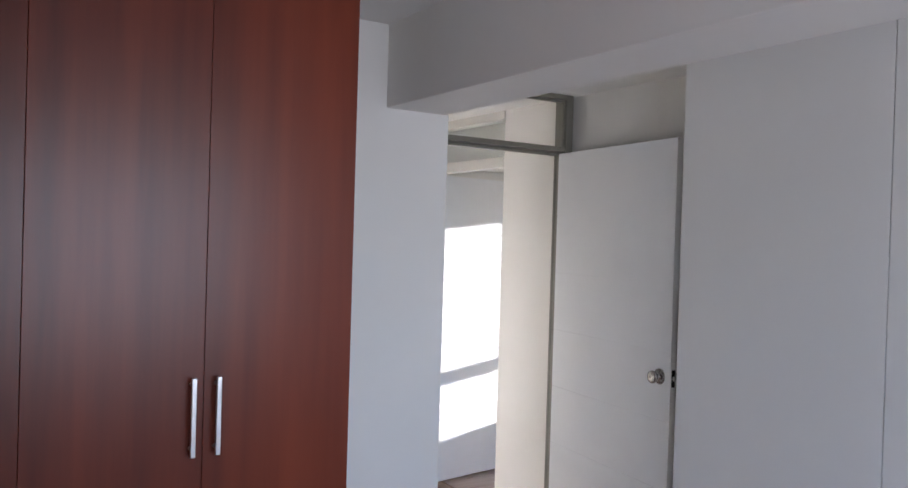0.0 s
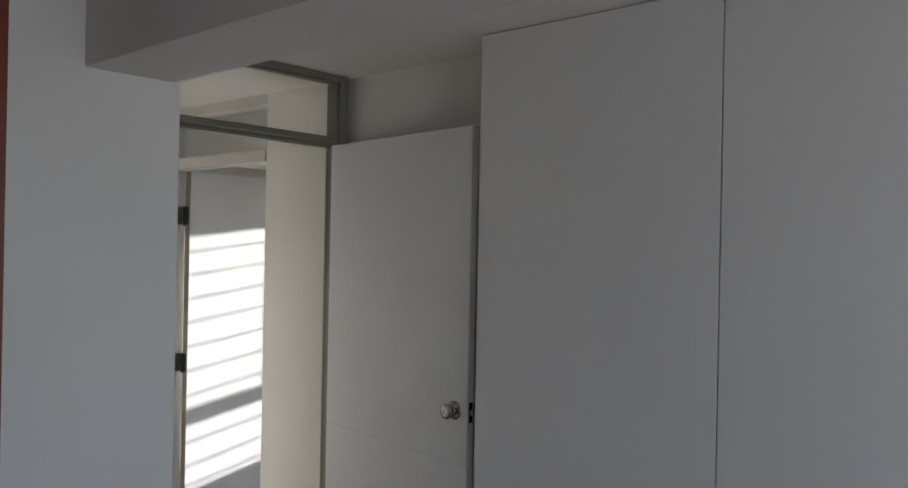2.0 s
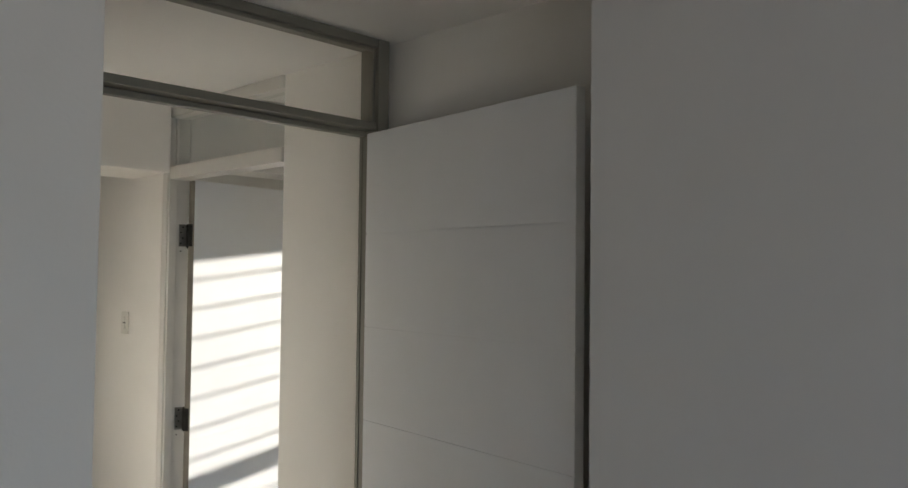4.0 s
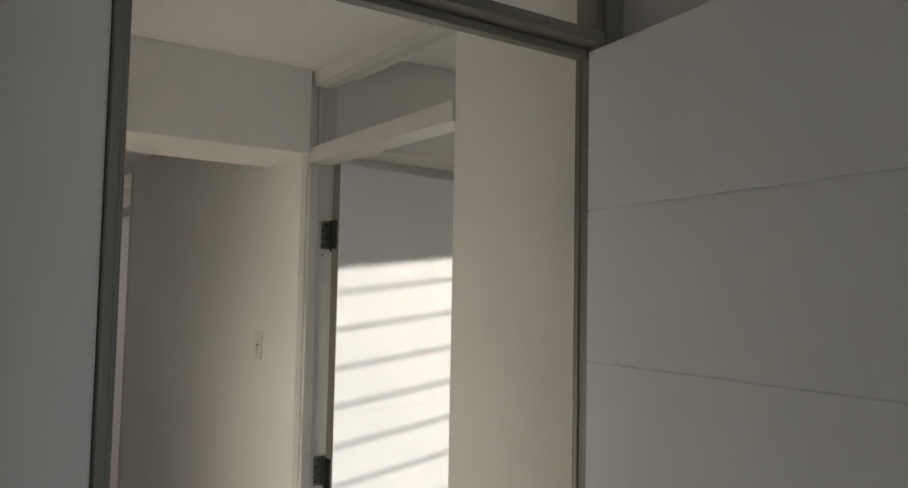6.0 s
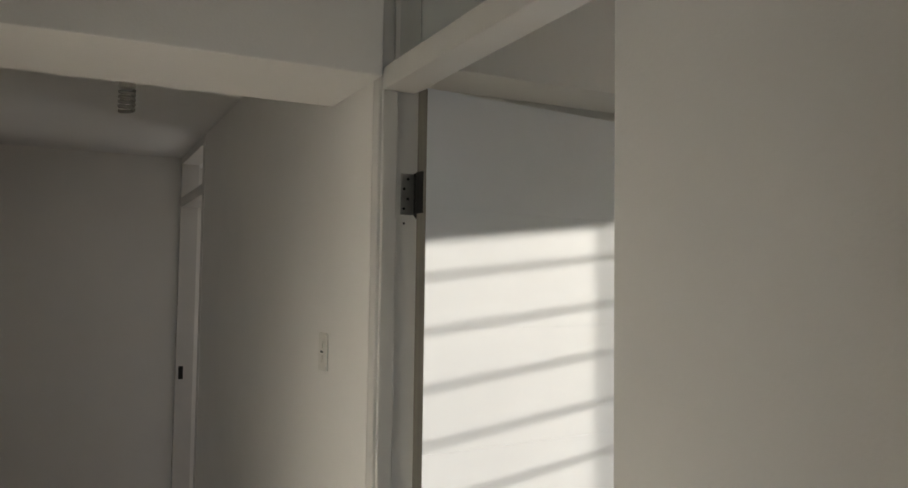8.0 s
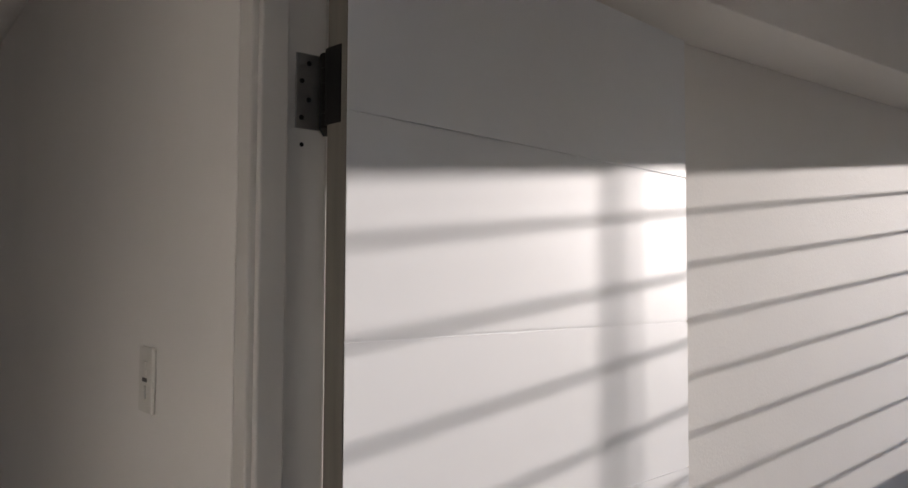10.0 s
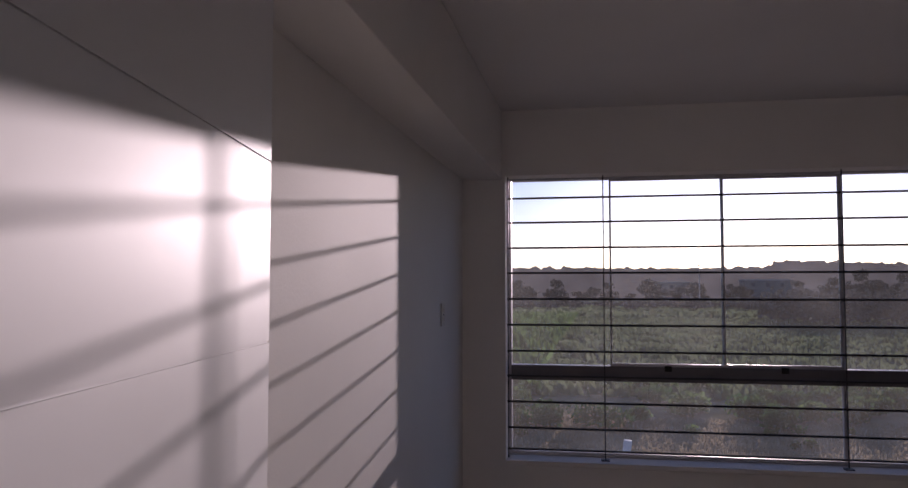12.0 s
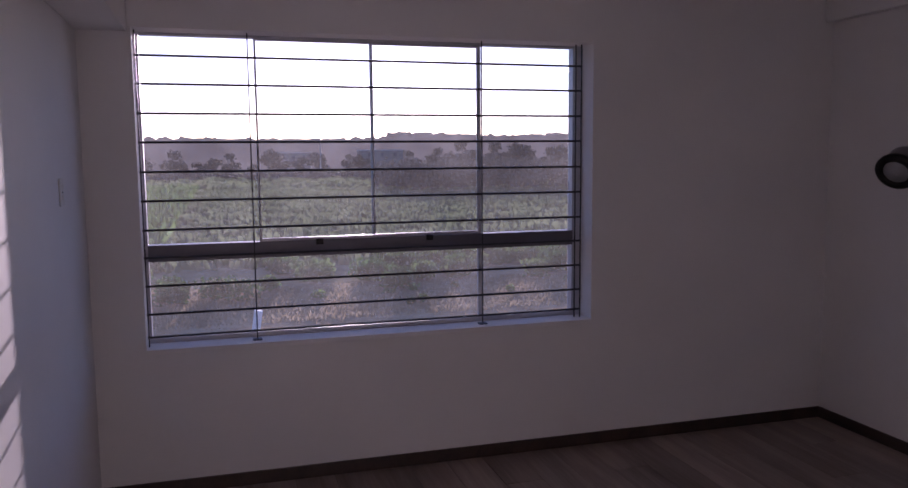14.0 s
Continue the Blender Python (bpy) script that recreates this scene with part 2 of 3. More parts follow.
def box(bm, x0, x1, y0, y1, z0, z1, bevel=0.0):
    m = Matrix.Translation(((x0 + x1) / 2, (y0 + y1) / 2, (z0 + z1) / 2)) @ Matrix.Diagonal((abs(x1 - x0), abs(y1 - y0), abs(z1 - z0), 1))
    r = bmesh.ops.create_cube(bm, size=1.0, matrix=m)
    if bevel:
        edges = list({ed for v in r["verts"] for ed in v.link_edges})
        bmesh.ops.bevel(bm, geom=edges, offset=bevel, segments=2, affect="EDGES", profile=0.6)


def rod(bm, p, q, r, seg=12, r2=None):
    p, q = Vector(p), Vector(q)
    d = q - p
    m = Matrix.Translation((p + q) / 2) @ d.to_track_quat("Z", "Y").to_matrix().to_4x4()
    bmesh.ops.create_cone(bm, cap_ends=True, segments=seg, radius1=r, radius2=r if r2 is None else r2, depth=d.length, matrix=m)


def lathe(bm, profile, m, seg=24):
    """A turned piece: (radius, height) pairs round the z axis of m."""
    rings = [[bm.verts.new(m @ Vector((r * math.cos(k * math.tau / seg), r * math.sin(k * math.tau / seg), h))) for k in range(seg)] for r, h in profile]
    for a_, b_ in zip(rings, rings[1:]):
        for k in range(seg):
            bm.faces.new((a_[k], a_[(k + 1) % seg], b_[(k + 1) % seg], b_[k]))
    bm.faces.new(rings[0][::-1])
    bm.faces.new(rings[-1])


def finish(name, bm, mat, smooth=False):
    bmesh.ops.recalc_face_normals(bm, faces=bm.faces)
    me = bpy.data.meshes.new(name)
    bm.to_mesh(me)
    bm.free()
    me.materials.append(mat)
    if smooth:
        for p in me.polygons:
            p.use_smooth = True
    return new(name, me)


def part(name, bm, mat, parent, label="", smooth=False):
    ob = finish(name, bm, mat, smooth)
    ob.parent = parent
    return tagged(ob, label)


def thing(name, m, label, category, group=""):
    ob = new(name)
    ob.empty_display_size = 0.1
    ob.matrix_world = m
    return tagged(ob, label, category, group)


def boxes(*rows, bevel=0.0):
    bm = bmesh.new()
    for r in rows:
        box(bm, *r, bevel=bevel)
    return bm


def structure(name, bm, mat, label, category):
    return tagged(finish(name, bm, mat), label, category, kind="structure")


# ---- the shell ----
ZA, ZB = 2.366, 2.48               # ceiling heights: bedroom and hall, sunny room
XW = 4.768                         # inner face of the window wall
YN, YS = 1.625, -2.333              # side walls of the sunny room
WY0, WY1, WZ0, WZ1 = -0.832, 1.402, 0.682, 2.142   # window opening

structure("floor", boxes((-3.75, 5.0, -4.75, 5.42, -0.18, -0.012)), PLANK, "grey-brown wood-look floor under the empty rooms", "floor")

structure("wall_bedroom_north", boxes((-3.75, -0.18, -0.69, 0.06, 0, ZA), (-0.18, 0.007, -0.15, 0.06, 0, ZA), bevel=0.004), PAINT,
          "off-white painted wall and pier beside the door frame", "wall")
structure("wall_bedroom_south", boxes((-3.75, -1.70, -4.75, -4.60, 0, ZA), (0.10, 1.1, -4.75, -4.60, 0, ZA), (-1.70, 0.10, -4.75, -4.60, 0, 0.9), (-1.70, 0.10, -4.75, -4.60, 2.1, ZA)), PAINT,
          "off-white painted wall with the bedroom window opening", "wall")
structure("wall_bedroom_west", boxes((-3.75, -3.6, -4.60, -0.69, 0, ZA)), PAINT, "off-white painted bedroom wall", "wall")
structure("wall_recess", boxes((0.972, 1.06, -0.957, 0.012, 0, ZA)), PAINT, "off-white painted wall behind the open door", "wall")
wall_panelled = structure("wall_bedroom_east", boxes((0.776, 1.06, -4.60, -0.959, 0, ZA)), PAINT, "white panelled wall with fine upright joints", "wall")
structure("wall_hall_west", boxes((-0.24, -0.12, 0.06, 4.90, 0, ZA)), PAINT, "off-white painted blank hall wall", "wall")
structure("wall_hall_nib", boxes((0.966, 1.000, 0.014, 0.529, 0, ZA), (1.000, 1.06, 0.014, 0.490, 0, ZA), bevel=0.003), PAINT, "off-white painted wall between two door frames", "wall")
structure("wall_hall_east", boxes((0.948, 1.06, 1.447, 3.97, 0, ZA), bevel=0.003), PAINT, "off-white painted hall wall with a light switch", "wall")
structure("wall_hall_end", boxes((-0.24, 1.06, 4.90, 5.02, 0, ZA)), PAINT, "off-white painted wall at the end of the hall", "wall")
structure("hall_header", boxes((-0.12, 0.945, 1.372, 1.750, 2.07, ZA), bevel=0.004), PAINT, "off-white painted dropped beam across the hall", "beam")
structure("bedroom_beam", boxes((-0.435, -0.197, -4.60, -0.69, 2.078, ZA), bevel=0.004), PAINT, "off-white painted ceiling beam resting on the pier", "beam")
structure("wall_room_north", boxes((1.061, XW, YN, 1.76, 0, ZB + 0.02)), PAINT, "off-white wall crossed by sunlight and bar shadows", "wall")
structure("wall_room_south", boxes((1.06, 5.0, YS - 0.14, YS, 0, ZB + 0.02)), PAINT, "off-white painted wall in shade", "wall")
structure("wall_room_west", boxes((1.06, 1.14, YS, 0.493, 0, ZB + 0.02), (1.06, 1.14, 0.493, 1.447, ZA + 0.002, ZB + 0.02)), PAINT, "off-white painted wall round the inner door", "wall")
structure("wall_window", boxes((XW, 5.0, YS, WY0, 0, ZB + 0.02), (XW, 5.0, WY1, 1.76, 0, ZB + 0.02), (XW, 5.0, WY0, WY1, 0, WZ0), (XW, 5.0, WY0, WY1, WZ1, ZB + 0.02)), PAINT,
          "off-white painted wall pierced by a wide barred window", "wall")
structure("room_beam", boxes((1.062, XW - 0.002, 1.418, YN - 0.002, 2.122, ZB - 0.002), bevel=0.004), PAINT, "off-white painted beam along the sunlit wall", "beam")
structure("room_south_beam", boxes((1.142, XW - 0.002, YS + 0.001, YS + 0.065, 2.30, ZB - 0.002), bevel=0.004), PAINT, "off-white painted shallow beam along the shaded wall", "beam")
structure("wall_far_room", boxes((1.06, 2.15, 5.32, 5.42, 0, ZA), (3.25, 3.6, 5.32, 5.42, 0, ZA), (2.15, 3.25, 5.32, 5.42, 0, 0.9), (2.15, 3.25, 5.32, 5.42, 2.1, ZA), (3.6, 3.7, 1.76, 5.42, 0, ZA), (0.94, 1.06, 5.02, 5.42, 0, ZA)), PAINT,
          "off-white painted walls of the far room", "wall")
structure("ceiling_bedroom", boxes((-3.75, 1.06, -4.75, 0.06, ZA, ZA + 0.12)), CEIL, "white painted bedroom ceiling", "ceiling")
structure("ceiling_hall", boxes((-0.24, 1.06, 0.06, 1.76, ZA, ZA + 0.12), (-0.24, 3.7, 1.762, 5.42, ZA, ZA + 0.12)), CEIL, "white painted hall ceiling", "ceiling")
structure("ceiling_room", boxes((1.06, 5.0, YS - 0.14, 1.76, ZB, ZB + 0.12)), CEIL, "white painted ceiling of the sunny room", "ceiling")


def skirting(name, rows, label):
    structure(name, boxes(*rows, bevel=0.003), SKIRT, label, "baseboard")


skirting("baseboard_window", [(XW - 0.012, XW, YS + 0.012, YN - 0.012, 0, 0.065)], "dark brown wooden baseboard under the window")
skirting("baseboard_south", [(1.14, XW, YS, YS + 0.012, 0, 0.065)], "dark brown wooden baseboard along the shaded wall")
skirting("baseboard_north", [(1.14, XW, YN - 0.012, YN, 0, 0.065)], "dark brown wooden baseboard along the sunlit wall")

# ---- door frames ----


def frame_members(owner, mat, rows):
    for name, *r in rows:
        part(name, boxes(r, bevel=0.003), mat, owner)


frame_1 = structure("door_frame_1", boxes((0.008, 0.021, -0.165, 0.012, 0, ZA), bevel=0.003), GREYWOOD, "grey-beige wooden door frame with an open transom", "door frame")
frame_members(frame_1, GREYWOOD, [
    ("post", 0.902, 0.946, -0.075, 0.012, 0, ZA), ("transom_bar", 0.028, 0.902, -0.068, 0.010, 2.083, 2.106), ("head", 0.028, 0.902, -0.072, 0.010, 2.338, ZA),
    ("stop", 0.028, 0.040, -0.022, 0.008, 0, 2.082), ("stop", 0.899, 0.902, -0.004, 0.009, 0, 2.082), ("stop", 0.040, 0.899, -0.022, 0.007, 2.066, 2.082),
    ("bead", 0.0212, 0.0275, -0.158, 0.008, 0, ZA), ("bead", 0.892, 0.902, -0.060, -0.046, 2.106, 2.338), ("bead", 0.028, 0.892, -0.060, -0.046, 2.327, 2.338)])
frame_2 = structure("door_frame_2", boxes((0.948, 1.055, 1.405, 1.445, 0, ZA), bevel=0.003), WHITEWOOD, "white-painted wooden door frame with a glazed transom", "door frame")
frame_members(frame_2, WHITEWOOD, [
    ("post", 1.002, 1.060, 0.492, 0.528, 0, ZA), ("transom_bar", 0.957, 1.040, 0.531, 1.405, 2.044, 2.099), ("head", 0.957, 1.040, 0.531, 1.405, 2.318, ZA),
    ("stop", 0.956, 0.994, 1.393, 1.405, 0, 2.044),
    ("bead", 0.984, 0.996, 0.533, 1.405, 2.099, 2.109), ("bead", 0.984, 0.996, 1.395, 1.405, 2.109, 2.318)])
frame_3 = structure("door_frame_3", boxes((0.945, 1.05, 4.85, 4.898, 0, ZA), bevel=0.003), WHITEWOOD, "white-painted wooden frame of the far door", "door frame")
frame_members(frame_3, WHITEWOOD, [("post", 0.945, 1.05, 3.972, 4.02, 0, ZA), ("transom_bar", 0.947, 1.05, 4.02, 4.85, 2.05, 2.11), ("head", 0.947, 1.05, 4.02, 4.85, 2.32, ZA)])
part("strike_plate", boxes((0.962, 0.990, 4.8465, 4.8505, 0.98, 1.06)), BLACK, frame_3, "dark metal strike plate")
pane = part("pane", boxes((1.000, 1.003, 0.535, 1.403, 2.101, 2.317)), GLASS, frame_2, "clear transom glass")
pane.visible_shadow = False

# ---- doors ----
GROOVES = (0.325, 0.610, 0.895, 1.180, 1.465, 1.750)


def knob_mesh(side, x, z):
    bm = bmesh.new()
    y = 0.0 if side < 0 else 0.04
    m = Matrix.Translation((x, y, z)) @ Euler((radians(90) if side < 0 else radians(-90), 0, 0)).to_matrix().to_4x4()
    lathe(bm, [(0.033, 0.0), (0.033, 0.004), (0.028, 0.009), (0.014, 0.012), (0.012, 0.030), (0.017, 0.036), (0.025, 0.042), (0.027, 0.052), (0.024, 0.060), (0.012, 0.063), (0.006, 0.061)], m, 28)
    return bm


def hinge(owner, z):
    """A butt hinge: plate on the leaf's edge and a knuckle behind it."""
    h = part("hinge", boxes((-0.003, 0.001, 0.011, 0.040, z, z + 0.099), (-0.002, 0.016, 0.0405, 0.0445, z, z + 0.099), (0.012, 0.016, 0.0445, 0.060, z, z + 0.099), bevel=0.0008), BLACK, owner, "black butt hinge")
    bm = bmesh.new()
    rod(bm, (0.015, 0.065, z - 0.001), (0.015, 0.065, z + 0.100), 0.0070, 14)
    for k in range(5):
        rod(bm, (0.015, 0.065, z + k * 0.020), (0.015, 0.065, z + k * 0.020 + 0.0186), 0.0085, 14)
    rod(bm, (0.015, 0.065, z - 0.009), (0.015, 0.065, z), 0.003, 14, 0.0085)
    part("knuckle", bm, BLACK, h)


def door(name, m, wide, high, label, hinge_zs, lock=1.075, deep=0.003):
    d = thing(name, m, label, "door")
    bm = boxes((0, wide, deep, 0.04 - deep, 0, high))
    zs = (0,) + GROOVES + (high,)
    for z0, z1 in zip(zs, zs[1:]):
        for y0, y1 in ((0.0, deep - 0.0001), (0.0401 - deep, 0.04)):
            box(bm, 0, wide, y0, y1, z0 + (0.0018 if z0 else 0), z1 - (0.0018 if z1 < high else 0))
    part("leaf", bm, LACQUER, d)
    for side in (-1, 1):
        part("knob", knob_mesh(side, wide - 0.065, lock), CHROME, d, "shiny nickel door knob", smooth=True)
    part("latch_plate", boxes((wide - 0.001, wide + 0.002, 0.009, 0.031, lock - 0.035, lock + 0.035), bevel=0.0008), BLACK, d, "dark metal latch plate")
    part("latch", boxes((wide, wide + 0.012, 0.014, 0.026, lock - 0.009, lock + 0.009), bevel=0.002), STEEL, d, "steel latch bolt")
    for z in hinge_zs:
        hinge(d, z)
    return d


def facing(p, q):
    return math.degrees(math.atan2(q[1] - p[1], q[0] - p[0]))


D1A, D1B = (0.897, -0.030), (0.798, -0.890)
D2A, D2B = (1.040, 1.325), (1.884, 1.448)
door("door_1", pose(*D1A, 0.012, 0, 0, facing(D1A, D1B)) @ Matrix.Diagonal((1, 0.75, 1, 1)), math.dist(D1A, D1B), 2.062, "white lacquered door with horizontal grooves, standing open", (1.737, 0.925, 0.17), deep=0.0042)
second = door("door_2", pose(*D2A, 0.012, 0, 0, facing(D2A, D2B)), math.dist(D2A, D2B), 2.030, "white lacquered grooved door, open against the sunlit wall", (1.737, 0.925, 0.17), 0.99)
# Thin grey-brown strip, darker than the lacquer, over the hinge edge.
part("edge_lipping", boxes((-0.0015, -0.0001, 0.001, 0.039, 0.002, 2.028)), GREY_EDGE, second, "grey-brown strip on the hinge edge")
for z in (1.749, 0.937, 0.182):
    plate = part("hinge_plate", boxes((1.008, 1.043, 1.4025, 1.4055, z, z + 0.099), bevel=0.0008), DARKSTEEL, frame_2, "dull steel hinge plate")
    for k in range(4):
        bm = bmesh.new()
        rod(bm, (1.016 + 0.010 * (k % 2), 1.4026, z + 0.014 + k * 0.024), (1.016 + 0.010 * (k % 2), 1.4015, z + 0.014 + k * 0.024), 0.0035, 10)
        part("screw", bm, BLACK, plate)
    bm = bmesh.new()
    rod(bm, (1.018, 1.4055, z - 0.021), (1.018, 1.4042, z - 0.021), 0.003, 10)
    part("screw_hole", bm, BLACK, frame_2)

# ---- bedroom: closet ----


def closet_door(owner, x0, x1, handle_x):
    leaf = part("door", boxes((x0 + 0.0005, x1 - 0.0005, -0.018, 0.0, 0.06, 2.356), bevel=0.0012), CLOSET, owner)
    bm = bmesh.new()
    box(bm, handle_x - 0.006, handle_x + 0.006, -0.050, -0.040, 1.093, 1.284, bevel=0.002)
    for z in (1.110, 1.266):
        rod(bm, (handle_x, -0.018, z), (handle_x, -0.042, z), 0.005, 12)
    part("handle", bm, STEEL, leaf, "brushed steel bar handle")


closet = thing("closet", pose(-0.775, -1.152, 0), "glossy red-brown wooden closet with steel bar handles", "closet")
part("body", boxes((-2.37, 0, 0.001, 0.461, 0, 2.362)), CLOSET_IN, closet)
SEAMS = (0.0, -0.392, -0.790, -1.185, -1.580, -1.975, -2.37)
for k in range(6):
    right, left = SEAMS[k], SEAMS[k + 1]
    closet_door(closet, left, right, left + 0.030 if k % 2 == 0 else right - 0.030)

# ---- bedroom: panels of the east wall ----
for y1, y0 in ((-0.955, -1.783), (-1.787, -2.615), (-2.619, -3.447), (-3.451, -4.598)):
    part("panel", boxes((0.760, 0.775, y0, y1, 0.0, ZA - 0.004), bevel=0.0012), PANEL, wall_panelled)
part("edge_strip", boxes((0.776, 0.970, -0.958, -0.953, 0.0, ZA - 0.004)), PANEL, wall_panelled)

# ---- switches ----


def wall_switch(name, m, label, wide=0.07, high=0.105):
    s = thing(name, m, label, "switch")
    part("plate", boxes((-wide / 2, wide / 2, -0.008, 0, -high / 2, high / 2), bevel=0.004), PLASTIC, s)
    for k in (-1, 1):
        part("rocker", boxes((-0.011, 0.011, -0.012, -0.008, k * 0.019 - 0.011, k * 0.019 + 0.011), bevel=0.002), PLASTIC, s)
    part("slot", boxes((-0.012, 0.012, -0.0088, -0.008, -0.003, 0.003)), DARKPLASTIC, s, "dark slot between the rockers")


wall_switch("light_switch", pose(0.948, 1.79, 1.393, 0, 0, -90), "ivory plastic light switch on the hall wall")
wall_switch("light_switch", pose(4.21, YN, 1.443, 0, 0, 0), "ivory plastic light switch on the shaded end of the wall")

# ---- lamps ----
lamp = thing("ceiling_lamp", pose(0.476, 2.70, ZA), "bare spiral energy-saving bulb in a ceiling socket", "lamp")
bm = bmesh.new()
lathe(bm, [(0.046, 0.0), (0.046, -0.010), (0.040, -0.016), (0.024, -0.020), (0.023, -0.050)], Matrix(), 24)
part("socket", bm, DARKPLASTIC, lamp, "dark lamp socket", smooth=True)
bm = bmesh.new()
lathe(bm, [(0.020, -0.050), (0.029, -0.058), (0.030, -0.088), (0.026, -0.094), (0.008, -0.095)], Matrix(), 24)
part("ballast", bm, PLASTIC, lamp, smooth=True)


def coil(name, owner, r, z0, z1, turns, tube, m=Matrix()):
    bm = bmesh.new()
    n, s = int(turns * 20), 8
    rings = []
    for k in range(n + 1):
        u = k / n * turns * math.tau
        c = Vector((r * math.cos(u), r * math.sin(u), z0 + (z1 - z0) * k / n))
        out = Vector((math.cos(u), math.sin(u), 0))
        rings.append([bm.verts.new(m @ (c + tube * (math.cos(j * math.tau / s) * out + Vector((0, 0, math.sin(j * math.tau / s)))))) for j in range(s)])
    for p_, q_ in zip(rings, rings[1:]):
        for j in range(s):
            bm.faces.new((p_[j], p_[(j + 1) % s], q_[(j + 1) % s], q_[j]))
    return part(name, bm, BULB, owner, "milky white spiral tube", smooth=True)


coil("spiral_tube", lamp, 0.024, -0.100, -0.178, 4.5, 0.0062)

spot = thing("wall_lamp", pose(4.18, YS, 1.56), "grey drum-shaped wall lamp with a black ring rim", "lamp")
bm = bmesh.new()
lathe(bm, [(0.05, 0.0), (0.05, 0.012), (0.042, 0.020)], Euler((radians(-90), 0, 0)).to_matrix().to_4x4(), 24)
part("wall_plate", bm, STEEL, spot, smooth=True)
tip, base = Vector((-0.049, 0.156, -0.092)), Vector((-0.003, 0.050, -0.020))
bm = bmesh.new()
rod(bm, (0, 0.015, 0.0), base, 0.014, 12)
part("arm", bm, BLACK, spot)
axis = Matrix.Translation(base) @ (tip - base).to_track_quat("Z", "Y").to_matrix().to_4x4()
long = (tip - base).length
bm = bmesh.new()
lathe(bm, [(0.030, -0.02), (0.060, -0.01), (0.075, 0.02), (0.082, long), (0.072, long), (0.062, 0.04)], axis, 28)
part("drum", bm, DRUM, spot, smooth=True)
bm = bmesh.new()
lathe(bm, [(0.083, long - 0.022), (0.098, long - 0.020), (0.101, long), (0.096, long + 0.008), (0.064, long + 0.008), (0.062, long - 0.010)], axis, 32)
part("rim", bm, BLACK, spot, "black ring rim", smooth=True)
bm = bmesh.new()
lathe(bm, [(0.0615, long - 0.006), (0.0615, long - 0.001)], axis, 28)
part("diffuser", bm, BULB, spot, "pale lamp diffuser", smooth=True)

# ---- window of the sunny room ----
window = structure("window_1", boxes((4.905, 4.965, WY0, WY0 + 0.052, WZ0, WZ1), bevel=0.002), ALU, "pale aluminium window with sliding panes and a thick middle rail", "window")
BAND0, BAND1 = 1.083, 1.160
V1, V2, V3 = 0.874, 0.308, -0.259
for name, *r in (
        ("frame_side", 4.905, 4.965, WY1 - 0.016, WY1, WZ0, WZ1),
        ("frame_head", 4.905, 4.965, WY0 + 0.052, WY1 - 0.016, WZ1 - 0.010, WZ1),
        ("frame_foot", 4.905, 4.965, WY0 + 0.052, WY1 - 0.016, WZ0, WZ0 + 0.034),
        ("middle_rail", 4.895, 4.970, WY0 + 0.052, WY1 - 0.016, BAND0, BAND1),
        ("mullion", 4.925, 4.955, V3 - 0.008, V3 + 0.008, BAND1, WZ1 - 0.010),
        ("mullion", 4.925, 4.955, V3 - 0.008, V3 + 0.008, WZ0 + 0.034, BAND0)):
    part(name, boxes(r, bevel=0.002), BACKLIT_ALU if name == "middle_rail" else ALU, window)


def sash(y0, y1, x):
    s = part("sash", boxes((x, x + 0.018, y0, y0 + 0.010, BAND1, WZ1 - 0.010), (x, x + 0.018, y1 - 0.010, y1, BAND1, WZ1 - 0.010),
                           (x, x + 0.018, y0 + 0.010, y1 - 0.010, BAND1, BAND1 + 0.015), (x, x + 0.018, y0 + 0.010, y1 - 0.010, WZ1 - 0.022, WZ1 - 0.010), bevel=0.0015), ALU, window, "sliding sash")
    g = part("pane", boxes((x + 0.007, x + 0.011, y0 + 0.010, y1 - 0.010, BAND1 + 0.015, WZ1 - 0.022)), DUSTY_GLASS, s)
    g.visible_shadow = False
    part("catch", boxes((4.880, 4.894, (y0 + y1) / 2 - 0.018, (y0 + y1) / 2 + 0.018, BAND1 - 0.022, BAND1 + 0.006), (4.880, x, (y0 + y1) / 2 - 0.008, (y0 + y1) / 2 + 0.008, BAND1 + 0.002, BAND1 + 0.006), bevel=0.002), BLACK, s, "black sash catch")


sash(V2 - 0.006, V1, 4.906)
sash(V3 - 0.002, V2 + 0.006, 4.927)
for y0, y1, z0, z1 in ((V1, WY1 - 0.016, BAND1, WZ1 - 0.010), (WY0 + 0.052, V3 - 0.008, BAND1, WZ1 - 0.010), (V3 + 0.008, WY1 - 0.016, WZ0 + 0.034, BAND0), (WY0 + 0.052, V3 - 0.008, WZ0 + 0.034, BAND0)):
    g = part("pane", boxes((4.948, 4.952, y0, y1, z0, z1)), DUSTY_GLASS, window)
    g.visible_shadow = False
part("sill", boxes((XW - 0.012, 4.905, WY0 + 0.001, WY1 - 0.001, WZ0 - 0.014, WZ0 + 0.012), bevel=0.003), PAINT, window, "white window sill")

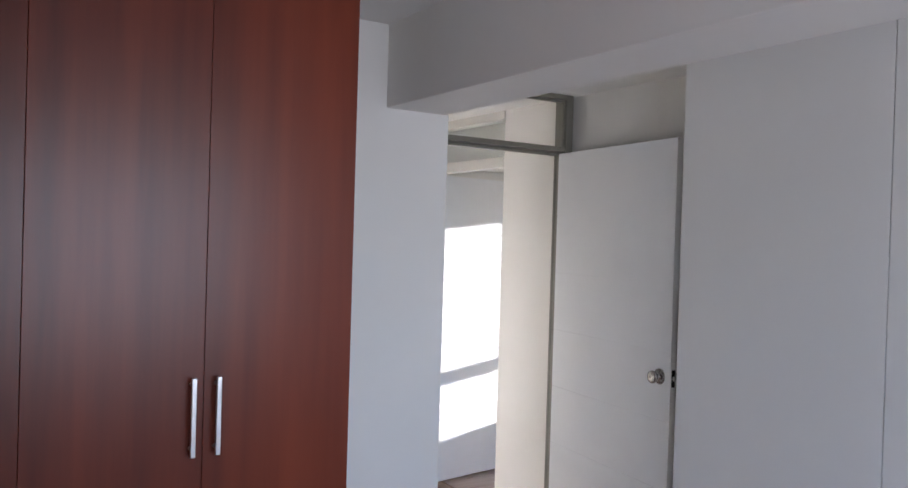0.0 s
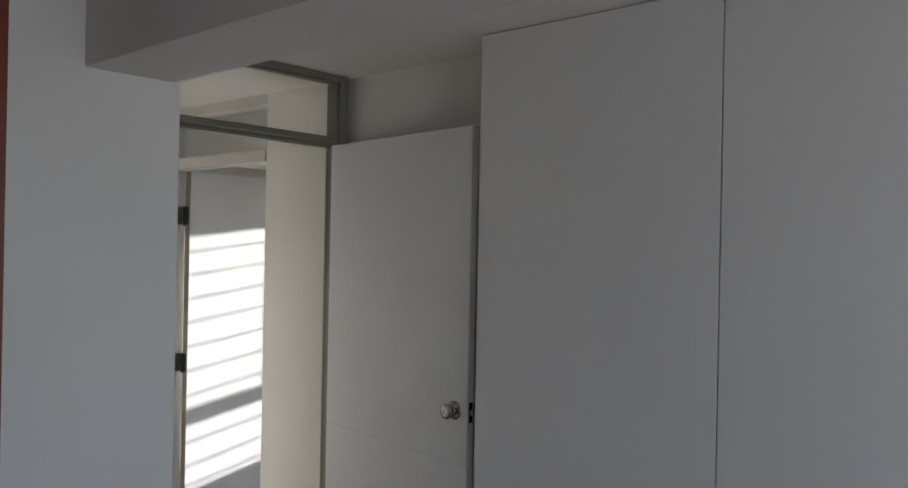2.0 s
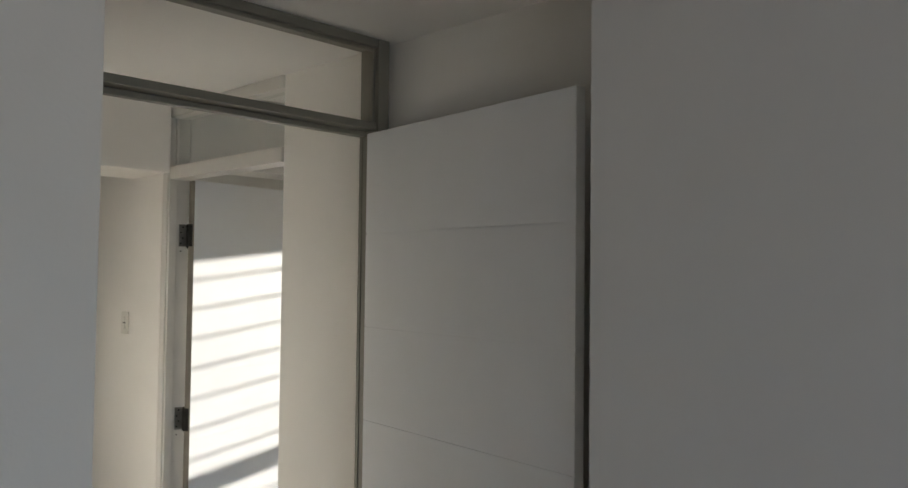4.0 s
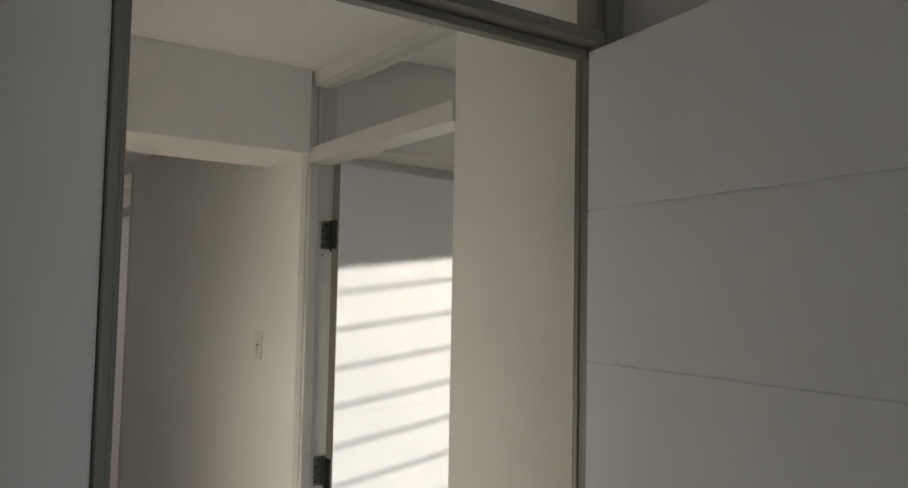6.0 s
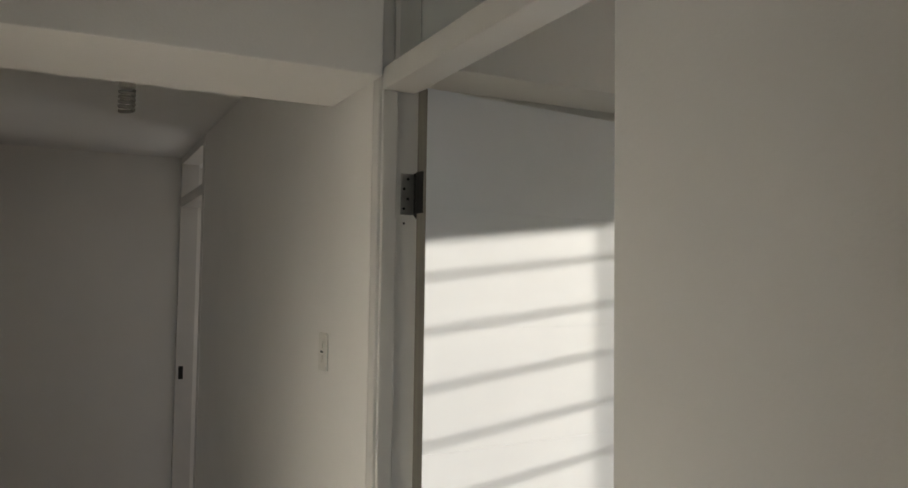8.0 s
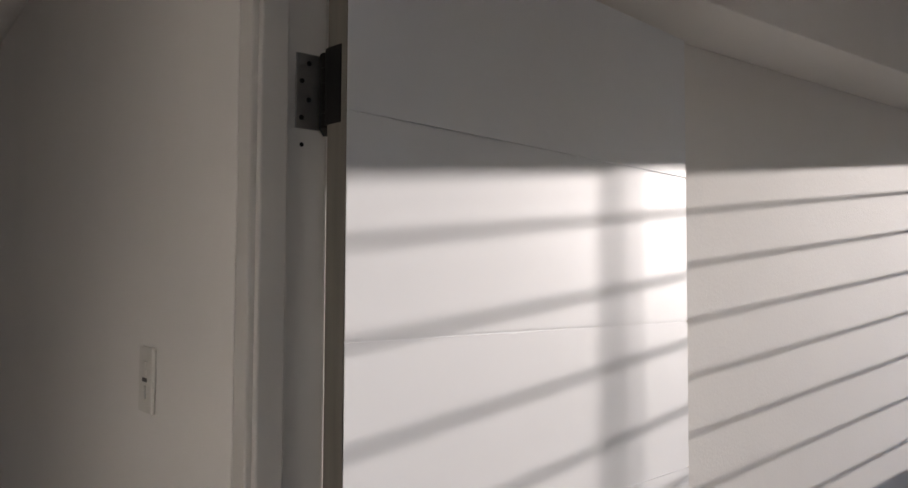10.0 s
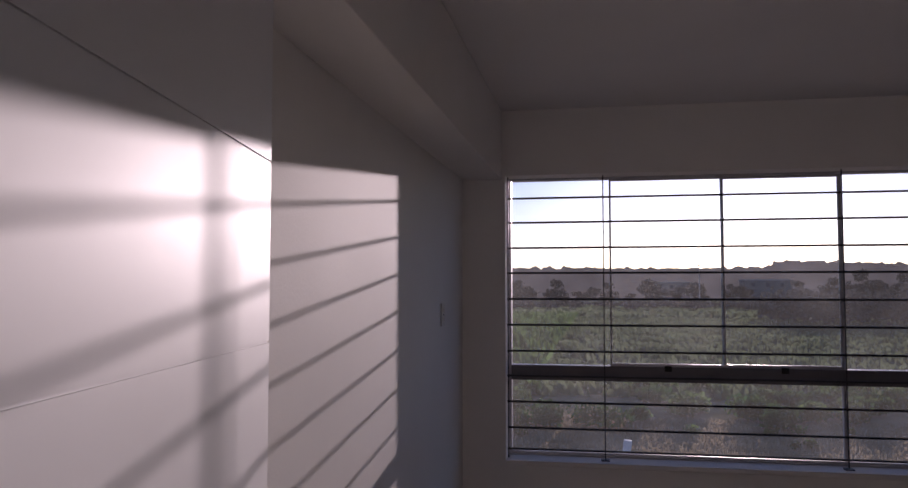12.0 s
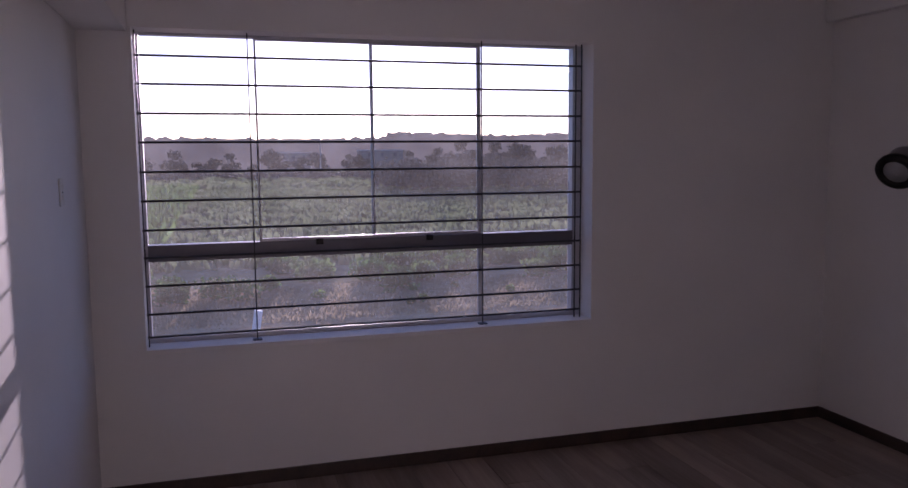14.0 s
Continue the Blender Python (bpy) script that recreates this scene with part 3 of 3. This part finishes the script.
grille = thing("window_grille", pose(4.832, 0, WZ0), "dark iron security bars inside the window opening", "grille")
for z in (2.029, 1.902, 1.770, 1.640, 1.505, 1.372, 1.238, 1.110, 0.978, 0.846, 0.738):
    bm = bmesh.new()
    rod(bm, (0, WY0 + 0.034, z - WZ0), (0, WY1 - 0.002, z - WZ0), 0.0055, 8)
    part("bar", bm, IRON, grille)
for y, x in ((WY1 - 0.008, -0.006), (V1 + 0.031, -0.006), (V3 + 0.02, -0.006), (WY0 + 0.040, -0.006), (WY0 + 0.068, 0.004)):
    part("upright", boxes((x - 0.004, x + 0.004, y - 0.003, y + 0.003, 0.008, WZ1 - WZ0 - 0.002), bevel=0.001), IRON, grille)
for y in (V1 + 0.031, V3 + 0.02):
    part("foot_clip", boxes((-0.026, 0.014, y - 0.022, y + 0.022, 0.006, 0.018), bevel=0.003), IRON, grille)

window_2 = structure("window_2", boxes((-1.70, -1.66, -4.70, -4.65, 0.9, 2.1)), ALU, "aluminium frame of the bedroom window", "window")
part("frame_side", boxes((0.06, 0.10, -4.70, -4.65, 0.9, 2.1)), ALU, window_2)
part("mullion", boxes((-0.82, -0.78, -4.70, -4.65, 0.9, 2.1)), ALU, window_2)

# ---- outside ----
GZ = -2.9
bm = bmesh.new()
bmesh.ops.create_grid(bm, x_segments=2, y_segments=2, size=2500, matrix=Matrix.Translation((0, 0, GZ)))
structure("ground", bm, FIELDS, "open fields of green crops and bare soil", "ground")


def leaf_cloud(bm, centre, radii, count, size, rng):
    """Small leaf triangles, thicker towards the shell of an uneven crown."""
    for _ in range(count):
        u = Vector((rng.gauss(0, 1), rng.gauss(0, 1), rng.gauss(0, 1))).normalized()
        d = rng.uniform(0.35, 1.0) * (0.75 + 0.45 * noise.noise(u * 1.7 + Vector(centre)))
        p = Vector(centre) + Vector((u.x * radii[0], u.y * radii[1], u.z * radii[2])) * d
        q = Euler((rng.uniform(0, 6.3), rng.uniform(0, 6.3), rng.uniform(0, 6.3))).to_matrix()
        s = size * rng.uniform(0.5, 1.3)
        bm.faces.new([bm.verts.new(p + q @ Vector(v) * s) for v in ((-0.5, 0, 0), (0.5, -0.15, 0), (0.35, 0.5, 0.1), (-0.3, 0.5, 0))])


def tree(name, m, high, label, leaf, count, size, rng):
    t = thing(name, m, label, "tree", "trees beyond the fields")
    bm = bmesh.new()
    rod(bm, (0, 0, -0.3), (0, 0, high * 0.5), high * 0.035, 8, high * 0.02)
    tips = []
    for k in range(5):
        an = k * 1.256 + rng.uniform(-0.4, 0.4)
        tip_ = (math.cos(an) * high * 0.24, math.sin(an) * high * 0.24, high * rng.uniform(0.16, 0.72))
        rod(bm, (0, 0, high * 0.25), tip_, high * 0.016, 6, high * 0.005)
        tips.append(tip_)
    part("trunk", bm, BARK, t)
    bm = bmesh.new()
    for c in tips + [(0, 0, high * 0.78)]:
        leaf_cloud(bm, c, (high * 0.30, high * 0.30, high * 0.26), count // 6, size, rng)
    ob = finish("crown", bm, leaf)
    ob.parent = t
    return t


rng = random.Random(5)
kinds = [tree("field_tree", pose(240, 60, GZ), 8.5, "dark leafy tree on the hazy skyline", LEAF_FAR, 700, 1.0, rng),
         tree("field_tree", pose(250, 25, GZ), 7.0, "dark leafy tree on the hazy skyline", LEAF_FAR, 600, 0.9, rng),
         tree("field_tree", pose(235, -70, GZ), 10.0, "broad dark tree above the skyline", LEAF_FAR, 900, 1.0, rng)]
for k in range(70):
    y = -170 + k * 4.4 + rng.uniform(-1.5, 1.5)
    x = rng.uniform(215, 285) - (70 if y < -45 and k % 3 == 0 else 0)
    s = rng.uniform(0.55, 0.95) * (1.3 if y < -55 else 0.9)
    copy_thing(kinds[k % 3], pose(x, y, GZ, 0, 0, rng.uniform(0, 360)) @ Matrix.Diagonal((s, s, s * rng.uniform(0.8, 1.1), 1)))


def shrub_row(name, x0, x1, y0, y1, n, high, leaf, label, per=60, size=0.16):
    bm = bmesh.new()
    for _ in range(n):
        c = (rng.uniform(x0, x1), rng.uniform(y0, y1), GZ + high * 0.4)
        h = high * rng.uniform(0.5, 1.15)
        leaf_cloud(bm, c, (h * 0.85, h * 1.0, h * 0.62), per, size, rng)
    tagged(finish(name, bm, leaf), label, "shrubs", kind="stuff")


def grass(name, x0, x1, y0, y1, count, wide, high, mat, label):
    """A stand of upright blades and stalks, thicker in patches."""
    r = np.random.RandomState(count)
    px, py = r.uniform(x0, x1, count), r.uniform(y0, y1, count)
    patch = 0.55 + 0.45 * np.sin(px * 0.9 + 2 * np.sin(py * 0.35)) * np.sin(py * 0.6 + px * 0.17)
    h = high * r.uniform(0.45, 1.2, count) * (0.5 + 0.7 * patch)
    w = wide * r.uniform(0.5, 1.2, count)
    an = r.uniform(0, np.pi, count)
    dx, dy = np.cos(an) * w / 2, np.sin(an) * w / 2
    lx, ly = r.normal(0, 0.25, count) * h, r.normal(0, 0.25, count) * h
    z0 = np.full(count, GZ - 0.02)
    verts = np.stack([np.stack([px - dx, py - dy, z0], 1), np.stack([px + dx, py + dy, z0], 1),
                      np.stack([px + dx * 0.35 + lx, py + dy * 0.35 + ly, z0 + h], 1), np.stack([px - dx * 0.6 + lx, py - dy * 0.6 + ly, z0 + h * 0.8], 1)], 1).reshape(-1, 3)
    me = bpy.data.meshes.new(name)
    me.from_pydata(verts.tolist(), [], np.arange(count * 4).reshape(-1, 4).tolist())
    me.materials.append(mat)
    tagged(new(name, me), label, "grass", kind="stuff")


grass("dry_grass", 17, 24, -20, 15, 9000, 0.05, 0.08, LEAF_DRY, "thin dry brown grass on the bare soil below the window")
grass("straw_grass", 22.8, 29, -22, 16, 32000, 0.06, 0.15, STRAW, "pale dry straw in a strip before the shrubs")
grass("field_grass", 34, 120, -70, 4, 34000, 0.45, 0.50, GRASS, "grey-green rough grass over the field")
grass("crop", 36, 120, 4, 62, 30000, 0.45, 1.10, LEAF, "tall green crop standing in the field")
grass("far_grass", 120, 230, -150, 110, 26000, 1.6, 1.0, GRASS, "pale grass on the far fields")
shrub_row("green_shrubs", 27.5, 36, -20, 14, 64, 0.85, LEAF, "dull green shrubs along the edge of the field", 380, 0.15)
shrub_row("dark_shrubs", 27, 33, -18, -1, 26, 0.95, DEEP_LEAF, "deep green shrubs along the edge of the field", 420, 0.16)
shrub_row("dark_clumps", 25.5, 31, 0.5, 5, 12, 0.9, DEEP_LEAF, "deep green clumps rising from the dry straw", 380, 0.14)
shrub_row("low_shrubs", 23.5, 28, -14, 10, 22, 0.35, LEAF, "low green clumps among the dry straw", 150, 0.08)
shrub_row("hedge", 100, 125, -80, -22, 220, 5.0, LEAF_FAR, "dark hedge of bushes beyond the field", 90, 0.6)
shrub_row("low_hedge", 150, 175, -60, 70, 220, 2.4, LEAF_FAR, "dark low hedge across the field", 60, 0.7)


def glowing_ridge():
    """A wooded ridge far off: an uneven skyline, paler than the near trees, its haze put in as a faint glow."""
    m = bpy.data.materials.new("haze_glow")
    m.use_nodes = True
    n, l = m.node_tree.nodes, m.node_tree.links
    n.remove(n["Principled BSDF"])
    # Emission stands in for the pale haze over the ridge.
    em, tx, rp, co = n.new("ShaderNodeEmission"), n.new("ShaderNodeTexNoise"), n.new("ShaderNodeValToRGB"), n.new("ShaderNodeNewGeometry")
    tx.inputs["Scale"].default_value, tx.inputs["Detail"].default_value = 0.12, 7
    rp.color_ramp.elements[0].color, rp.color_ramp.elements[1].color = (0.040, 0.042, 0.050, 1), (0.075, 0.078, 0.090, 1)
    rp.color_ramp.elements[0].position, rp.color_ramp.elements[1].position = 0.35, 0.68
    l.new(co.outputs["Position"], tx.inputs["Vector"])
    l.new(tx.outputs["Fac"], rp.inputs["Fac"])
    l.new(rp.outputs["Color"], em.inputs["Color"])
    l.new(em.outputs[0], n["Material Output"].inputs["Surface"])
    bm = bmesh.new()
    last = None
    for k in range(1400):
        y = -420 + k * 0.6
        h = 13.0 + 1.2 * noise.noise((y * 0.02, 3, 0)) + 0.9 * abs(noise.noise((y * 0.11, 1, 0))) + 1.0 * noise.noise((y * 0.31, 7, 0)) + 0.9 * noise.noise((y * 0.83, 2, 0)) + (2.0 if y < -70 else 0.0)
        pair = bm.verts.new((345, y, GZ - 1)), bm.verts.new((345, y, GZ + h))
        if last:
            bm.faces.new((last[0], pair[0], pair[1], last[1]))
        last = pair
    tagged(finish("backdrop", bm, m), "wooded ridge along the horizon, its haze a faint glow", "backdrop", kind="structure")


glowing_ridge()


def far_house(m, wide, deep, high, label):
    h = thing("far_house", m, label, "house", "houses on the skyline")
    part("wall", boxes((-deep / 2, deep / 2, -wide / 2, wide / 2, -0.2, high)), PLASTER, h)
    part("roof", boxes((-deep / 2 - 0.3, deep / 2 + 0.3, -wide / 2 - 0.3, wide / 2 + 0.3, high, high + 0.35)), CONC, h)
    for k in range(3):
        w = part("window", boxes((-deep / 2 - 0.05, -deep / 2, wide * (k - 1) * 0.3 - 0.6, wide * (k - 1) * 0.3 + 0.6, high - 2.2, high - 0.9)), DARKPLASTIC, h)


for x, y, wide, high in ((300, -58, 16, 7.2), (330, -28, 14, 6.6)):
    far_house(pose(x, y, GZ), wide, 9, high, "pale low house far off on the skyline")

post_ = thing("field_post", pose(21.6, 0.30, GZ) @ Euler((radians(9), 0, 0)).to_matrix().to_4x4(), "short leaning white painted post in the bare soil", "post")
bm = boxes((-0.10, 0.10, -0.10, 0.10, -0.2, 0.62), bevel=0.02)
part("shaft", bm, WHITEPOST, post_)
pole = thing("power_pole", pose(210, -24.5, GZ), "thin far power pole above the trees", "pole")
bm = bmesh.new()
rod(bm, (0, 0, -0.3), (0, 0, 11), 0.16, 8, 0.1)
part("shaft", bm, CONC, pole)
part("cross_arm", boxes((-0.08, 0.08, -0.9, 0.9, 10.2, 10.4)), CONC, pole)

# ---- floor planks of the sunny room ----
plank_len, plank_w = 1.22, 0.193
meshes = {}
row = 0
y = YS + 0.003
floor_ob = bpy.data.objects["floor"]
while y < YN - 0.02:
    y1 = min(y + plank_w - 0.002, YN - 0.002)
    x = 1.142 - (row % 3) * plank_len / 3
    while x < XW - 0.02:
        a0, a1 = max(x, 1.142), min(x + plank_len - 0.002, XW - 0.002)
        if a1 - a0 > 0.03:
            key = (round(a1 - a0, 3), round(y1 - y, 3))
            if key not in meshes:
                b_ = bmesh.new()
                box(b_, 0, key[0], 0, key[1], -0.010, 0.0, bevel=0.0008)
                me = bpy.data.meshes.new("plank")
                b_.to_mesh(me)
                b_.free()
                me.materials.append(PLANK)
                meshes[key] = me
            p_ = new("plank", meshes[key])
            p_.location = (a0, y, 0.0)
            p_.parent = floor_ob
        x += plank_len
    y += plank_w
    row += 1
